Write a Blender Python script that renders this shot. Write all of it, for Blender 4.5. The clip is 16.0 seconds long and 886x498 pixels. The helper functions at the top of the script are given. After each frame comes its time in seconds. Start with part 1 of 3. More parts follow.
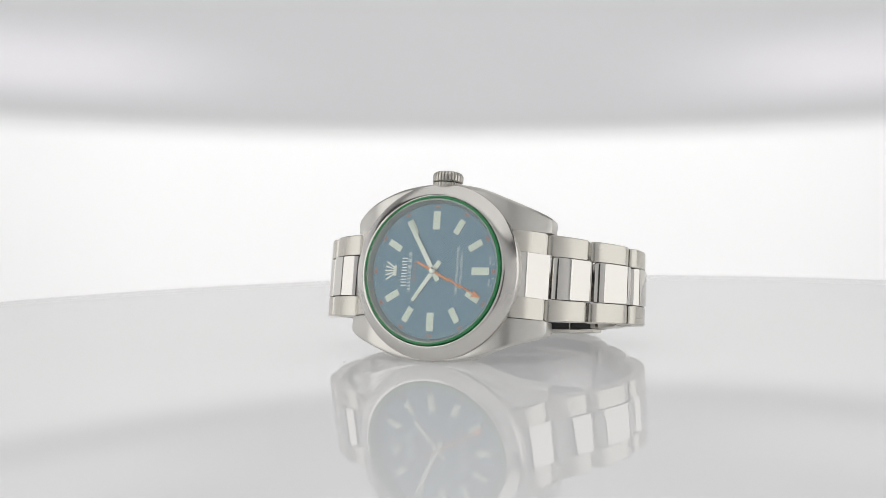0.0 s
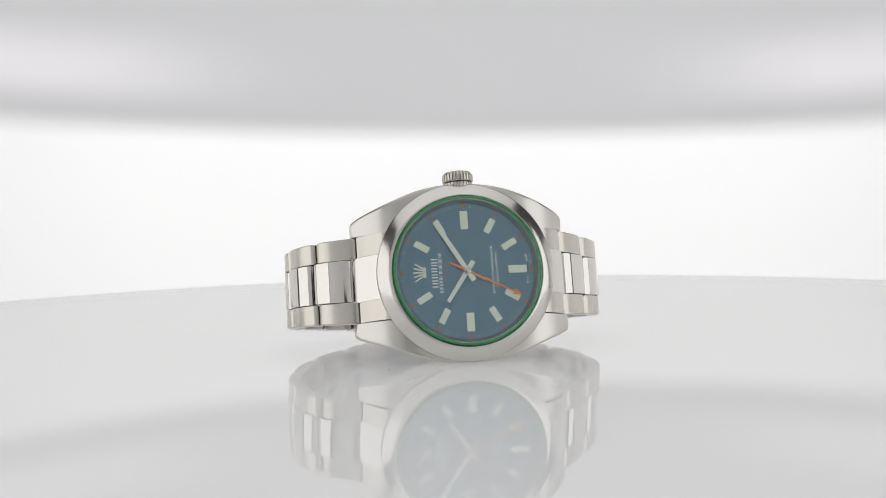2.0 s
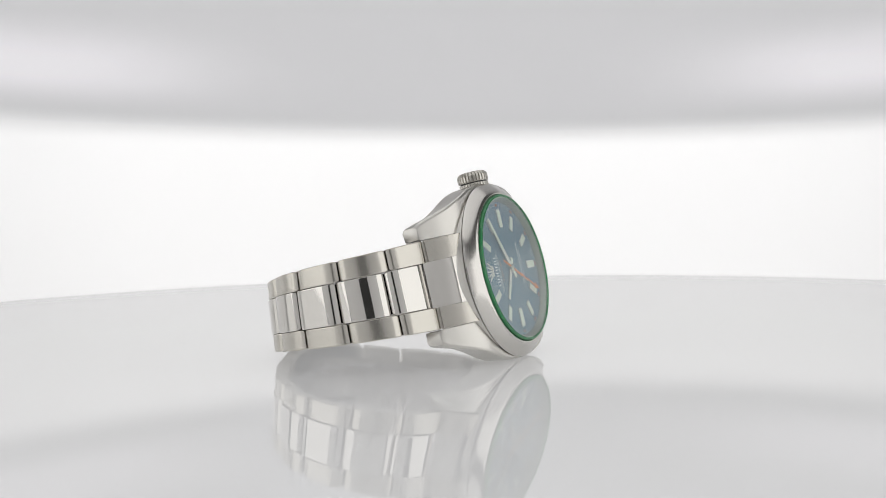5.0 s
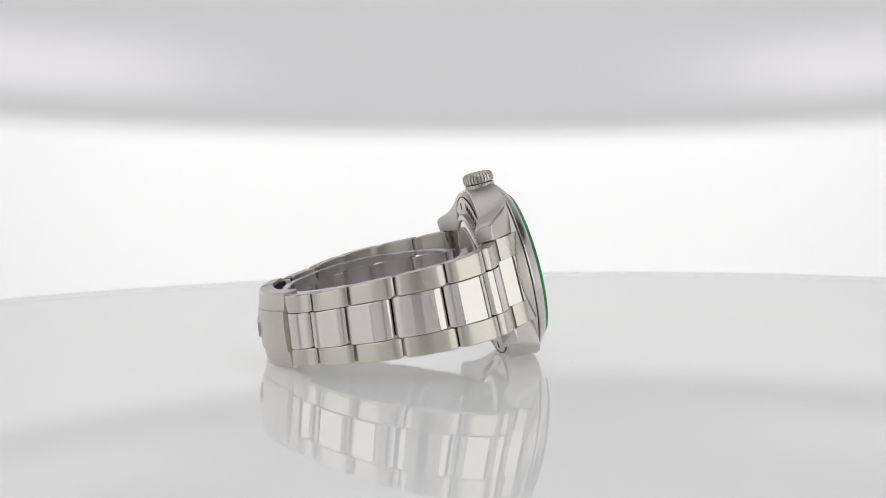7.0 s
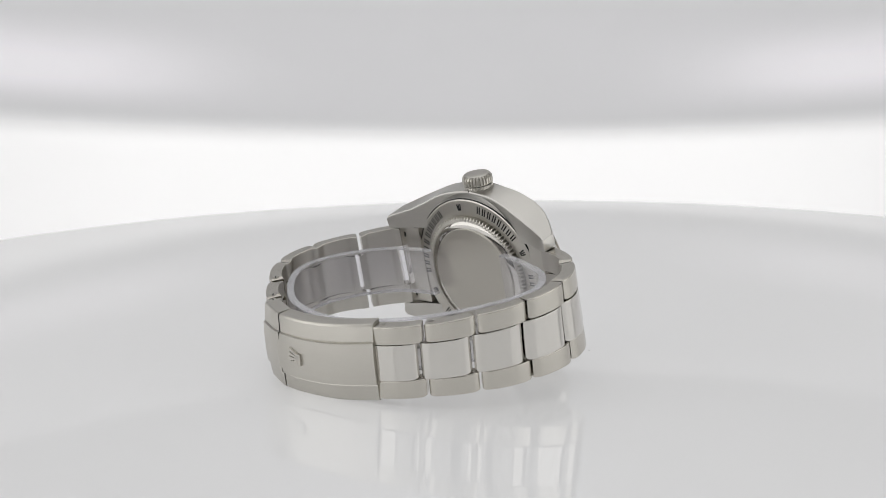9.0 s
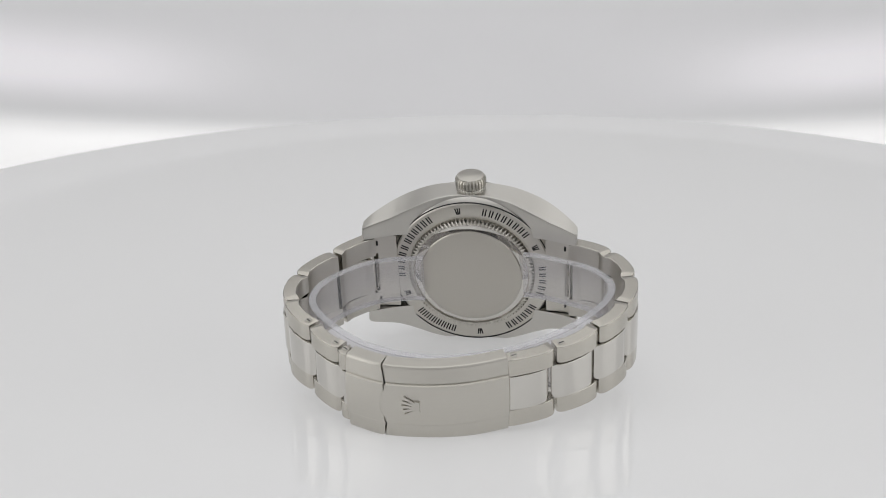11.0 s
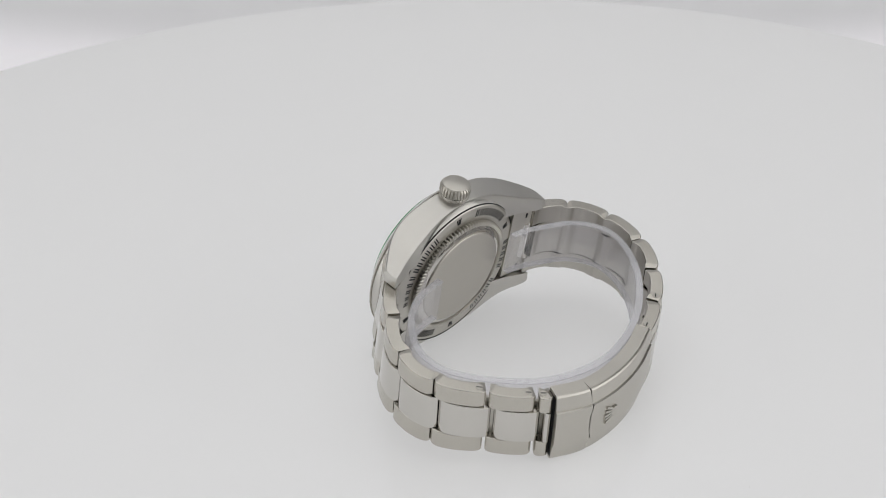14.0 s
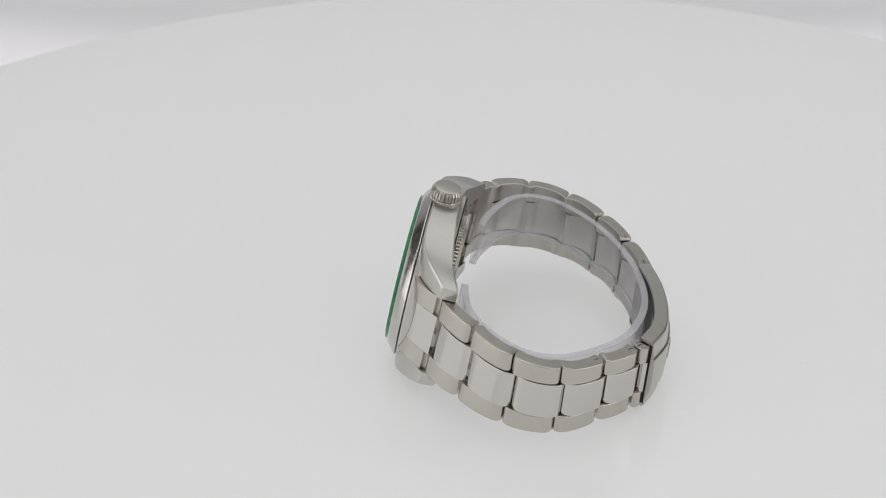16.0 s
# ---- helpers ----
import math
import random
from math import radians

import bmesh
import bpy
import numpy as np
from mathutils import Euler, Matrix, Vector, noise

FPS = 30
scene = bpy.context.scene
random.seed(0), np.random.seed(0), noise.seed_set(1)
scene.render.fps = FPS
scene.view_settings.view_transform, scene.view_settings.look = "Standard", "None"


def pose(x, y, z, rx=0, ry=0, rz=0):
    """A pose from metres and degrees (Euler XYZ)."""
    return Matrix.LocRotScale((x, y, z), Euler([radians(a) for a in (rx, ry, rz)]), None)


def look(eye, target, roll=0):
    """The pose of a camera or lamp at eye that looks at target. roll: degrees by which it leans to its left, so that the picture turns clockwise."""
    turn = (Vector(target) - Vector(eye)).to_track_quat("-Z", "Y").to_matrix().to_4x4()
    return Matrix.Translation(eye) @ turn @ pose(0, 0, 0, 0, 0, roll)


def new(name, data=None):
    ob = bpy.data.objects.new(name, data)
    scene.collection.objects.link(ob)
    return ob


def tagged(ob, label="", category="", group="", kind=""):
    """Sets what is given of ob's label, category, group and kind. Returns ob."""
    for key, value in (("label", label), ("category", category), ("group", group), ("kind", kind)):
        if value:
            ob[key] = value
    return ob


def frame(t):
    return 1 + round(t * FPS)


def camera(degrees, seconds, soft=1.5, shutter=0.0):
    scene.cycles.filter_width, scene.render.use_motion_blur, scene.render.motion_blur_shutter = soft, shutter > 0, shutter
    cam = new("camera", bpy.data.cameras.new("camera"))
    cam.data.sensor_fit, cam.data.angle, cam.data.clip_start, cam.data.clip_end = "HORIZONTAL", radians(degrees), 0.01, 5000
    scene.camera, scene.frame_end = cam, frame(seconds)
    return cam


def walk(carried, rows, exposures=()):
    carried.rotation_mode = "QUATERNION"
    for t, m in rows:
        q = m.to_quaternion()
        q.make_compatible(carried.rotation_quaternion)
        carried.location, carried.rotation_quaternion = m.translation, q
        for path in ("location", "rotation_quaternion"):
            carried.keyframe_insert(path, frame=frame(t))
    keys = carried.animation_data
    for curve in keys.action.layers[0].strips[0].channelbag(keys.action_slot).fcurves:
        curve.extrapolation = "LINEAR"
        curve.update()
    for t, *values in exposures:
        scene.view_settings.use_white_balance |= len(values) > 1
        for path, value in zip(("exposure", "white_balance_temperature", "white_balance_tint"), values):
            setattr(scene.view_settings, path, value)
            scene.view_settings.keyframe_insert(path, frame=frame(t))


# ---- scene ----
# Lengths below are in metres for the place and in millimetres for the watch.
LENS = 33.44
ARM, RISE, SIDE, ROLL = 0.33796, 0.01587, 0.00448, -1.295   # camera arm that swings about the turntable's centre
SPIN = 17.92                                                # turntable, degrees a second
LIFT = [(0.0, 3.56), (3.0, 3.56), (6.0, 3.56), (6.6, 3.6), (7.0, 3.9), (7.5, 4.83), (8.0, 6.56), (8.5, 8.78), (9.0, 10.87),
        (9.5, 12.95), (10.0, 15.05), (10.5, 17.15), (11.0, 19.2), (11.5, 21.17), (12.0, 23.05), (12.5, 24.9), (13.0, 26.93),
        (13.5, 28.82), (14.0, 30.4), (14.3, 30.83), (14.6, 30.93), (15.3, 30.93), (16.0, 30.93)]


def arm_pose(deg):
    e = radians(deg)
    eye = Vector((-SIDE, -ARM * math.cos(e) + RISE * math.sin(e), ARM * math.sin(e) + RISE * math.cos(e)))
    return look(eye, eye + Vector((0, math.cos(e), -math.sin(e))), ROLL)


cam = camera(LENS, 16.0, soft=0.6)
cam.data.dof.use_dof, cam.data.dof.focus_distance, cam.data.dof.aperture_fstop = True, 0.33, 34.0
walk(cam, [(t, arm_pose(d)) for t, d in LIFT])

# ---- light ----
world = bpy.data.worlds.new("studio_air")
scene.world = world
world.use_nodes = True
world.node_tree.nodes["Background"].inputs[0].default_value = (0.9, 0.92, 1.0, 1)
world.node_tree.nodes["Background"].inputs[1].default_value = 0.05
scene.view_settings.exposure = 0.0


def softbox(name, eye, target, w, h, watts, label, colour=(1, 0.995, 0.985)):
    lamp = bpy.data.lights.new(name, "AREA")
    lamp.shape, lamp.size, lamp.size_y, lamp.energy, lamp.color = "RECTANGLE", w, h, watts, colour
    ob = new(name, lamp)
    ob.matrix_world = look(eye, target)
    return tagged(ob, label, "softbox")


softbox("softbox", (0, 0.05, 1.12), (0, 0, 0), 1.9, 1.9, 6.8, "large white studio softbox above the turntable")
softbox("softbox", (-0.98, -0.42, 0.18), (0, -0.42, 0.18), 1.25, 0.95, 4.9, "bright white softbox panel beside the turntable")
softbox("softbox", (0.98, -0.42, 0.18), (0, -0.42, 0.18), 1.25, 0.95, 4.9, "bright white softbox panel beside the turntable")


# ---- materials ----
def material(name, colour, rough=0.5, metal=0.0, **more):
    m = bpy.data.materials.new(name)
    m.use_nodes = True
    b = m.node_tree.nodes["Principled BSDF"]
    b.inputs["Base Color"].default_value = (*colour, 1)
    b.inputs["Roughness"].default_value = rough
    b.inputs["Metallic"].default_value = metal
    for key, value in more.items():
        b.inputs[key.replace("_", " ")].default_value = value
    return m


def node(m, kind, **values):
    n = m.node_tree.nodes.new(kind)
    for key, value in values.items():
        n.inputs[key.replace("_", " ")].default_value = value
    return n


def mottle(m, scale, stretch=(1, 1, 1), rough=(0.2, 0.35), bump=0.0, tint=None, detail=4.0):
    """Noise in the object's own space drives roughness, a little colour and fine relief."""
    links, b = m.node_tree.links, m.node_tree.nodes["Principled BSDF"]
    tc = m.node_tree.nodes.new("ShaderNodeTexCoord")
    mp = m.node_tree.nodes.new("ShaderNodeMapping")
    mp.inputs["Scale"].default_value = stretch
    nz = node(m, "ShaderNodeTexNoise", Scale=scale, Detail=detail)
    links.new(tc.outputs["Object"], mp.inputs[0])
    links.new(mp.outputs[0], nz.inputs["Vector"])
    mr = m.node_tree.nodes.new("ShaderNodeMapRange")
    mr.inputs[1].default_value, mr.inputs[2].default_value = 0.3, 0.7
    mr.inputs[3].default_value, mr.inputs[4].default_value = rough
    links.new(nz.outputs[0], mr.inputs[0])
    links.new(mr.outputs[0], b.inputs["Roughness"])
    if bump:
        bp = node(m, "ShaderNodeBump", Strength=bump, Distance=0.0001)
        links.new(nz.outputs[0], bp.inputs["Height"])
        links.new(bp.outputs[0], b.inputs["Normal"])
    if tint:
        mx = m.node_tree.nodes.new("ShaderNodeMix")
        mx.data_type = "RGBA"
        mx.inputs["A"].default_value, mx.inputs["B"].default_value = (*tint[0], 1), (*tint[1], 1)
        links.new(nz.outputs[0], mx.inputs["Factor"])
        links.new(mx.outputs["Result"], b.inputs["Base Color"])
    return m


STEEL = (0.63, 0.61, 0.575)
polished = mottle(material("polished_steel", STEEL, 0.1, 1), 350, rough=(0.04, 0.075), tint=((0.615, 0.597, 0.562), (0.64, 0.622, 0.588)))
satin = mottle(material("satin_steel", STEEL, 0.25, 1), 3500, (0.12, 0.12, 1), rough=(0.29, 0.33), tint=((0.54, 0.52, 0.475), (0.57, 0.55, 0.505)))
brushed = mottle(material("brushed_steel", STEEL, 0.3, 1), 2600, (0.05, 0.05, 1), rough=(0.25, 0.262), tint=((0.55, 0.527, 0.477), (0.558, 0.535, 0.485)), detail=1.0)
link_inside = mottle(material("satin_link_inside", STEEL, 0.4, 1), 2600, (0.05, 0.05, 1), rough=(0.36, 0.42), tint=((0.52, 0.5, 0.46), (0.55, 0.53, 0.49)))
bezel_steel = mottle(material("bezel_steel", STEEL, 0.16, 1), 500, rough=(0.15, 0.2), tint=((0.59, 0.572, 0.54), (0.615, 0.597, 0.565)))
satin_case = mottle(material("case_steel", STEEL, 0.16, 1), 900, (1, 1, 1), rough=(0.29, 0.34), tint=((0.575, 0.56, 0.525), (0.6, 0.585, 0.55)))
back_steel = mottle(material("caseback_steel", STEEL, 0.35, 1), 4500, (1, 1, 0.06), rough=(0.28, 0.38), bump=0.03, tint=((0.49, 0.468, 0.425), (0.52, 0.498, 0.455)))
dust = material("grey_dust", (0.12, 0.11, 0.1), 0.8)
# near-black that paints the shade inside gaps, holes and hollows
gap_shade = material("hollow_shade", (0.012, 0.012, 0.012), 0.5)
engraved = material("dark_engraving", (0.015, 0.015, 0.015), 0.7)
blue = mottle(material("blue_sunray_dial", (0.03, 0.1, 0.16), 0.4, 0.6), 60, rough=(0.38, 0.5), tint=((0.068, 0.17, 0.26), (0.092, 0.207, 0.305)))
hand_steel = mottle(material("pale_steel_of_hands", (0.75, 0.75, 0.72), 0.4, 0.85), 900, rough=(0.35, 0.5))
rehaut_mat = mottle(material("flange_steel", (0.3, 0.33, 0.3), 0.3, 1), 300, rough=(0.29, 0.4))
lume = mottle(material("lume", (0.72, 0.78, 0.68), 0.5), 900, rough=(0.45, 0.6), tint=((0.66, 0.72, 0.62), (0.78, 0.83, 0.73)))
orange = mottle(material("orange_lacquer", (0.75, 0.2, 0.03), 0.4), 900, rough=(0.35, 0.5), tint=((0.68, 0.17, 0.025), (0.8, 0.24, 0.04)))
rust = material("orange_minute_print", (0.28, 0.10, 0.05), 0.5)
print_white = material("white_print", (0.82, 0.84, 0.85), 0.5)
green_edge = material("green_crystal_edge", (0.07, 0.42, 0.16), 0.15, 0, Transmission_Weight=0.55, IOR=1.5)


def glow_acrylic():
    """Opal acrylic, emission added to lift shade: glowing white body under a clear glossy skin."""
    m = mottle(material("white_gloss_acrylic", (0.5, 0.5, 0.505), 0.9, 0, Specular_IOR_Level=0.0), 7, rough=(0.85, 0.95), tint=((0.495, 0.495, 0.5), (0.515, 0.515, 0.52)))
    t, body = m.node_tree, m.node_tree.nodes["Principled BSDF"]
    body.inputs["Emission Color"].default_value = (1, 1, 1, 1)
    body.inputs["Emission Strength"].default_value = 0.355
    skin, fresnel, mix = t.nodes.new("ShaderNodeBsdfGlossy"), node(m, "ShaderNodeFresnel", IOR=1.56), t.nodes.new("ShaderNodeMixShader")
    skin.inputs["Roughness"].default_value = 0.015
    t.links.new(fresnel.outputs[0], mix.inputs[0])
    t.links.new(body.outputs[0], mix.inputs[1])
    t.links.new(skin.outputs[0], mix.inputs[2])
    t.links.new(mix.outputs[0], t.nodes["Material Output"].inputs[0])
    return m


acrylic = glow_acrylic()
fabric = mottle(material("white_tent_fabric", (0.78, 0.78, 0.79), 0.9), 40, rough=(0.85, 0.95), bump=0.1, tint=((0.84, 0.84, 0.855), (0.88, 0.88, 0.885)))
hood_cloth = mottle(material("hood_cloth", (0.77, 0.77, 0.785), 0.9), 30, rough=(0.85, 0.95), bump=0.05, tint=((0.755, 0.755, 0.77), (0.785, 0.785, 0.8)))
grey_cloth = mottle(material("grey_studio_cloth", (0.12, 0.12, 0.12), 0.9), 40, rough=(0.85, 0.95), bump=0.1, tint=((0.11, 0.11, 0.11), (0.13, 0.13, 0.13)))
dark_cloth = mottle(material("black_studio_cloth", (0.05, 0.05, 0.05), 0.9), 40, rough=(0.85, 0.95), bump=0.1, tint=((0.045, 0.045, 0.045), (0.06, 0.06, 0.06)))


def painted_glow_cloth():
    """White cove cloth with its light painted in as emission: bright low down, dim at the fold, with two soft lilac
    pools on the upper wings.
    """
    m = mottle(material("painted_glow_cloth", (0.77, 0.77, 0.785), 0.9), 30, rough=(0.85, 0.95), bump=0.03, tint=((0.758, 0.762, 0.773), (0.786, 0.79, 0.801)))
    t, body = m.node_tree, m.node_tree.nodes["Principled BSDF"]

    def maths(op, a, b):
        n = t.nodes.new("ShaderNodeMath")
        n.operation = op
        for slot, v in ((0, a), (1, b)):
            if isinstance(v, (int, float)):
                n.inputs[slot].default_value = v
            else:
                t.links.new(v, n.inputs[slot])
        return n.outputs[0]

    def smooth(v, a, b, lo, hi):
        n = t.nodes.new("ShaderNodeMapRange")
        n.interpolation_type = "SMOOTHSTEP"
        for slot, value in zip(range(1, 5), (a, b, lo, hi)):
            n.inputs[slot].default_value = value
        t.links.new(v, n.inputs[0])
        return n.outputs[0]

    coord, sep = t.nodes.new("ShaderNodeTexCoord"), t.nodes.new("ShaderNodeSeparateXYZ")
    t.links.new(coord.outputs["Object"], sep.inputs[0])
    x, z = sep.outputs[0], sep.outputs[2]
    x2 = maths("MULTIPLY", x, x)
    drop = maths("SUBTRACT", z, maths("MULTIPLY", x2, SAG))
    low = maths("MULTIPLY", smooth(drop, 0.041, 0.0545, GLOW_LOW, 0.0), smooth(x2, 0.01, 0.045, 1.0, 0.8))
    # pools of side light on the wings, painted as emission
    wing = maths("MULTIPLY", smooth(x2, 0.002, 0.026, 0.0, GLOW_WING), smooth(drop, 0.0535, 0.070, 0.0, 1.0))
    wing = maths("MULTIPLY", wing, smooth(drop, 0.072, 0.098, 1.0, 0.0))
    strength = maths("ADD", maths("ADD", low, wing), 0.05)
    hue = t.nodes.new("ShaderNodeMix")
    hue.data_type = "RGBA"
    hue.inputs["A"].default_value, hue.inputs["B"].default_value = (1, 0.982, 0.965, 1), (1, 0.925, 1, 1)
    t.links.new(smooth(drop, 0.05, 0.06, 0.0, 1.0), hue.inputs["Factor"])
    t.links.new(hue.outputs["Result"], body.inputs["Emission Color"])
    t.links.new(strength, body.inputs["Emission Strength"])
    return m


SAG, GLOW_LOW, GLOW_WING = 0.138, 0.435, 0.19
cove = painted_glow_cloth()


def clear(name, tint, least, most, rough, haze=0.0):
    """Clear sheet: what lies behind shows through, with Fresnel gloss on top."""
    m = bpy.data.materials.new(name)
    m.use_nodes = True
    t = m.node_tree
    t.nodes.remove(t.nodes["Principled BSDF"])
    out = t.nodes["Material Output"]
    see, gloss, mix = t.nodes.new("ShaderNodeBsdfTransparent"), t.nodes.new("ShaderNodeBsdfGlossy"), t.nodes.new("ShaderNodeMixShader")
    facing = node(m, "ShaderNodeLayerWeight", Blend=0.5)
    steep = node(m, "ShaderNodeMath")
    steep.operation, steep.inputs[1].default_value = "POWER", 4.0
    fr = m.node_tree.nodes.new("ShaderNodeMapRange")
    fr.inputs[3].default_value, fr.inputs[4].default_value = least, most
    t.links.new(facing.outputs["Facing"], steep.inputs[0])
    t.links.new(steep.outputs[0], fr.inputs[0])
    see.inputs[0].default_value = (*tint, 1)
    gloss.inputs["Roughness"].default_value = rough
    t.links.new(fr.outputs[0], mix.inputs[0])
    t.links.new(see.outputs[0], mix.inputs[1])
    t.links.new(gloss.outputs[0], mix.inputs[2])
    last = mix
    if haze:
        milk, last = t.nodes.new("ShaderNodeBsdfDiffuse"), t.nodes.new("ShaderNodeMixShader")
        milk.inputs[0].default_value = (0.8, 0.8, 0.82, 1)
        last.inputs[0].default_value = haze
        t.links.new(mix.outputs[0], last.inputs[1])
        t.links.new(milk.outputs[0], last.inputs[2])
    t.links.new(last.outputs[0], out.inputs[0])
    return m


crystal_mat = clear("sapphire_crystal", (0.96, 0.985, 0.965), 0.07, 0.7, 0.01)
plastic = clear("clear_plastic", (0.975, 0.97, 0.985), 0.07, 0.6, 0.06, haze=0.06)

frosted = clear("frosted_plastic_edge", (0.95, 0.95, 0.96), 0.12, 0.6, 0.1, haze=0.25)


# ---- mesh helpers ----
def part(name, bm, mat, parent, label="", sharp=32, smooth=True, mm=True):
    """Link a bmesh as one mesh object under a thing or a part."""
    if mm:
        bmesh.ops.scale(bm, vec=(0.001, 0.001, 0.001), verts=bm.verts)
    bmesh.ops.recalc_face_normals(bm, faces=bm.faces)
    me = bpy.data.meshes.new(name)
    bm.to_mesh(me)
    bm.free()
    me.materials.append(mat)
    if smooth:
        me.polygons.foreach_set("use_smooth", [True] * len(me.polygons))
        me.set_sharp_from_angle(angle=radians(sharp))
    ob = new(name, me)
    ob.parent = parent
    return tagged(ob, label)


def bevel(bm, width, segments=2, angle=30):
    edges = [e for e in bm.edges if len(e.link_faces) == 2 and e.calc_face_angle(0) > radians(angle)]
    bmesh.ops.bevel(bm, geom=edges, offset=width, segments=segments, profile=0.5, affect="EDGES", clamp_overlap=True)
    return bm


def prism(outline, at, ax, depth):
    """Solid from a 2D outline: at(u, v, w) gives the place, w from 0 to depth."""
    bm = bmesh.new()
    low = [bm.verts.new(at(u, v, 0)) for u, v in outline]
    top = [bm.verts.new(at(u, v, depth)) for u, v in outline]
    n = len(outline)
    bm.faces.new(low)
    bm.faces.new(top[::-1])
    for i in range(n):
        bm.faces.new((low[i], top[i], top[(i + 1) % n], low[(i + 1) % n]))
    return bm


def lathe(profile, n=128, closed=True, wobble=None):
    """Turn a profile of (radius, y) round the dial's axis."""
    bm = bmesh.new()
    rings = []
    for k, (r, y) in enumerate(profile):
        ring = []
        for i in range(n):
            a = 2 * math.pi * i / n
            rr = r + (wobble(k, i) if wobble else 0)
            ring.append(bm.verts.new((rr * math.cos(a), y, rr * math.sin(a))))
        rings.append(ring)
    pairs = list(zip(rings, rings[1:])) + ([(rings[-1], rings[0])] if closed else [])
    for a, b in pairs:
        for i in range(n):
            j = (i + 1) % n
            bm.faces.new((a[i], b[i], b[j], a[j]))
    if not closed:
        bm.faces.new(rings[0])
        bm.faces.new(rings[-1][::-1])
    return bm


def sweep(outer, thick, z0, z1):
    """Curved slab: outer line in the x-y plane, thickness towards the wrist, between two z (each a number or one for each point)."""
    bm = bmesh.new()
    n = len(outer)
    z0 = z0 if isinstance(z0, list) else [z0] * n
    z1 = z1 if isinstance(z1, list) else [z1] * n
    sect = []
    for i, p in enumerate(outer):
        a, b = Vector(outer[max(i - 1, 0)]), Vector(outer[min(i + 1, n - 1)])
        d = (b - a).normalized()
        inward = Vector((-d.y, d.x))
        q = Vector(p) + inward * thick
        sect.append([bm.verts.new(v) for v in ((p[0], p[1], z0[i]), (p[0], p[1], z1[i]), (q.x, q.y, z1[i]), (q.x, q.y, z0[i]))])
    for s, t in zip(sect, sect[1:]):
        for k in range(4):
            bm.faces.new((s[k], t[k], t[(k + 1) % 4], s[(k + 1) % 4]))
    bm.faces.new(sect[0])
    bm.faces.new(sect[-1][::-1])
    return bm


def spline(points, n):
    """Smooth line through 2D points, n steps a span."""
    pts = [Vector(p) for p in points]
    ext = [2 * pts[0] - pts[1]] + pts + [2 * pts[-1] - pts[-2]]
    out = []
    for i in range(1, len(ext) - 2):
        a, b, c, d = ext[i - 1:i + 3]
        for k in range(n):
            t = k / n
            out.append(0.5 * (2 * b + (c - a) * t + (2 * a - 5 * b + 4 * c - d) * t * t + (3 * b - a - 3 * c + d) * t ** 3))
    return out + [pts[-1]]


def along(line, s0, s1, n):
    """n points of a line between two lengths along it."""
    run = [0.0]
    for a, b in zip(line, line[1:]):
        run.append(run[-1] + (b - a).length)
    out = []
    for k in range(n):
        s = s0 + (s1 - s0) * k / (n - 1)
        i = min(max(np.searchsorted(run, s) - 1, 0), len(line) - 2)
        f = (s - run[i]) / max(run[i + 1] - run[i], 1e-9)
        out.append(tuple(line[i] + (line[i + 1] - line[i]) * f))
    return out


def length_at(line, p):
    run, best, at = 0.0, 1e9, 0.0
    for a, b in zip(line, line[1:]):
        d = b - a
        f = min(max((Vector(p) - a).dot(d) / d.length_squared, 0), 1)
        gap = (a + d * f - Vector(p)).length
        if gap < best:
            best, at = gap, run + f * d.length
        run += d.length
    return at


# ---- the studio ----
TABLE = -0.00835


def studio():
    """Unseen plain cloth room that closes the place all round, toned to shape the steel's reflections."""
    x, y0, y1, z0, z1, t = 1.1, -1.1, 1.1, -0.75, 1.25, 0.02
    spec = [("floor", (-x, y0, z0 - t), (x, y1, z0), fabric), ("ceiling", (-x, y0, z1), (x, y1, z1 + t), fabric),
            ("wall_north", (-x, y1, z0), (x, y1 + t, z1), hood_cloth), ("wall_south_1", (-x, y0 - t, z0), (-0.16, y0, z1), fabric),
            # black strip: unseen stand-in for the dark camera side in reflections
            ("wall_south_2", (0.16, y0 - t, z0), (x, y0, z1), fabric), ("dark_reflection_strip", (-0.16, y0 - t, z0), (0.16, y0, 0.4), dark_cloth),
            ("wall_south_4", (-0.16, y0 - t, 0.4), (0.16, y0, z1), fabric),
            ("wall_west", (-x - t, y0, z0), (-x, y1, z1), grey_cloth), ("wall_east", (x, y0, z0), (x + t, y1, z1), grey_cloth)]
    for name, a, b, mat in spec:
        bm = bmesh.new()
        bmesh.ops.create_cube(bm, size=1)
        for v in bm.verts:
            v.co = Vector([a[i] if v.co[i] < 0 else b[i] for i in range(3)])
        tagged(part(name, bm, mat, None, mm=False, smooth=False), "plain unseen photo studio cloth around the turntable", "studio wall", kind="structure")


SPECKS = [(-20.1, -20.3, 0.2), (-4.3, 76.5, 0.13)]     # dust on the plate, millimetres


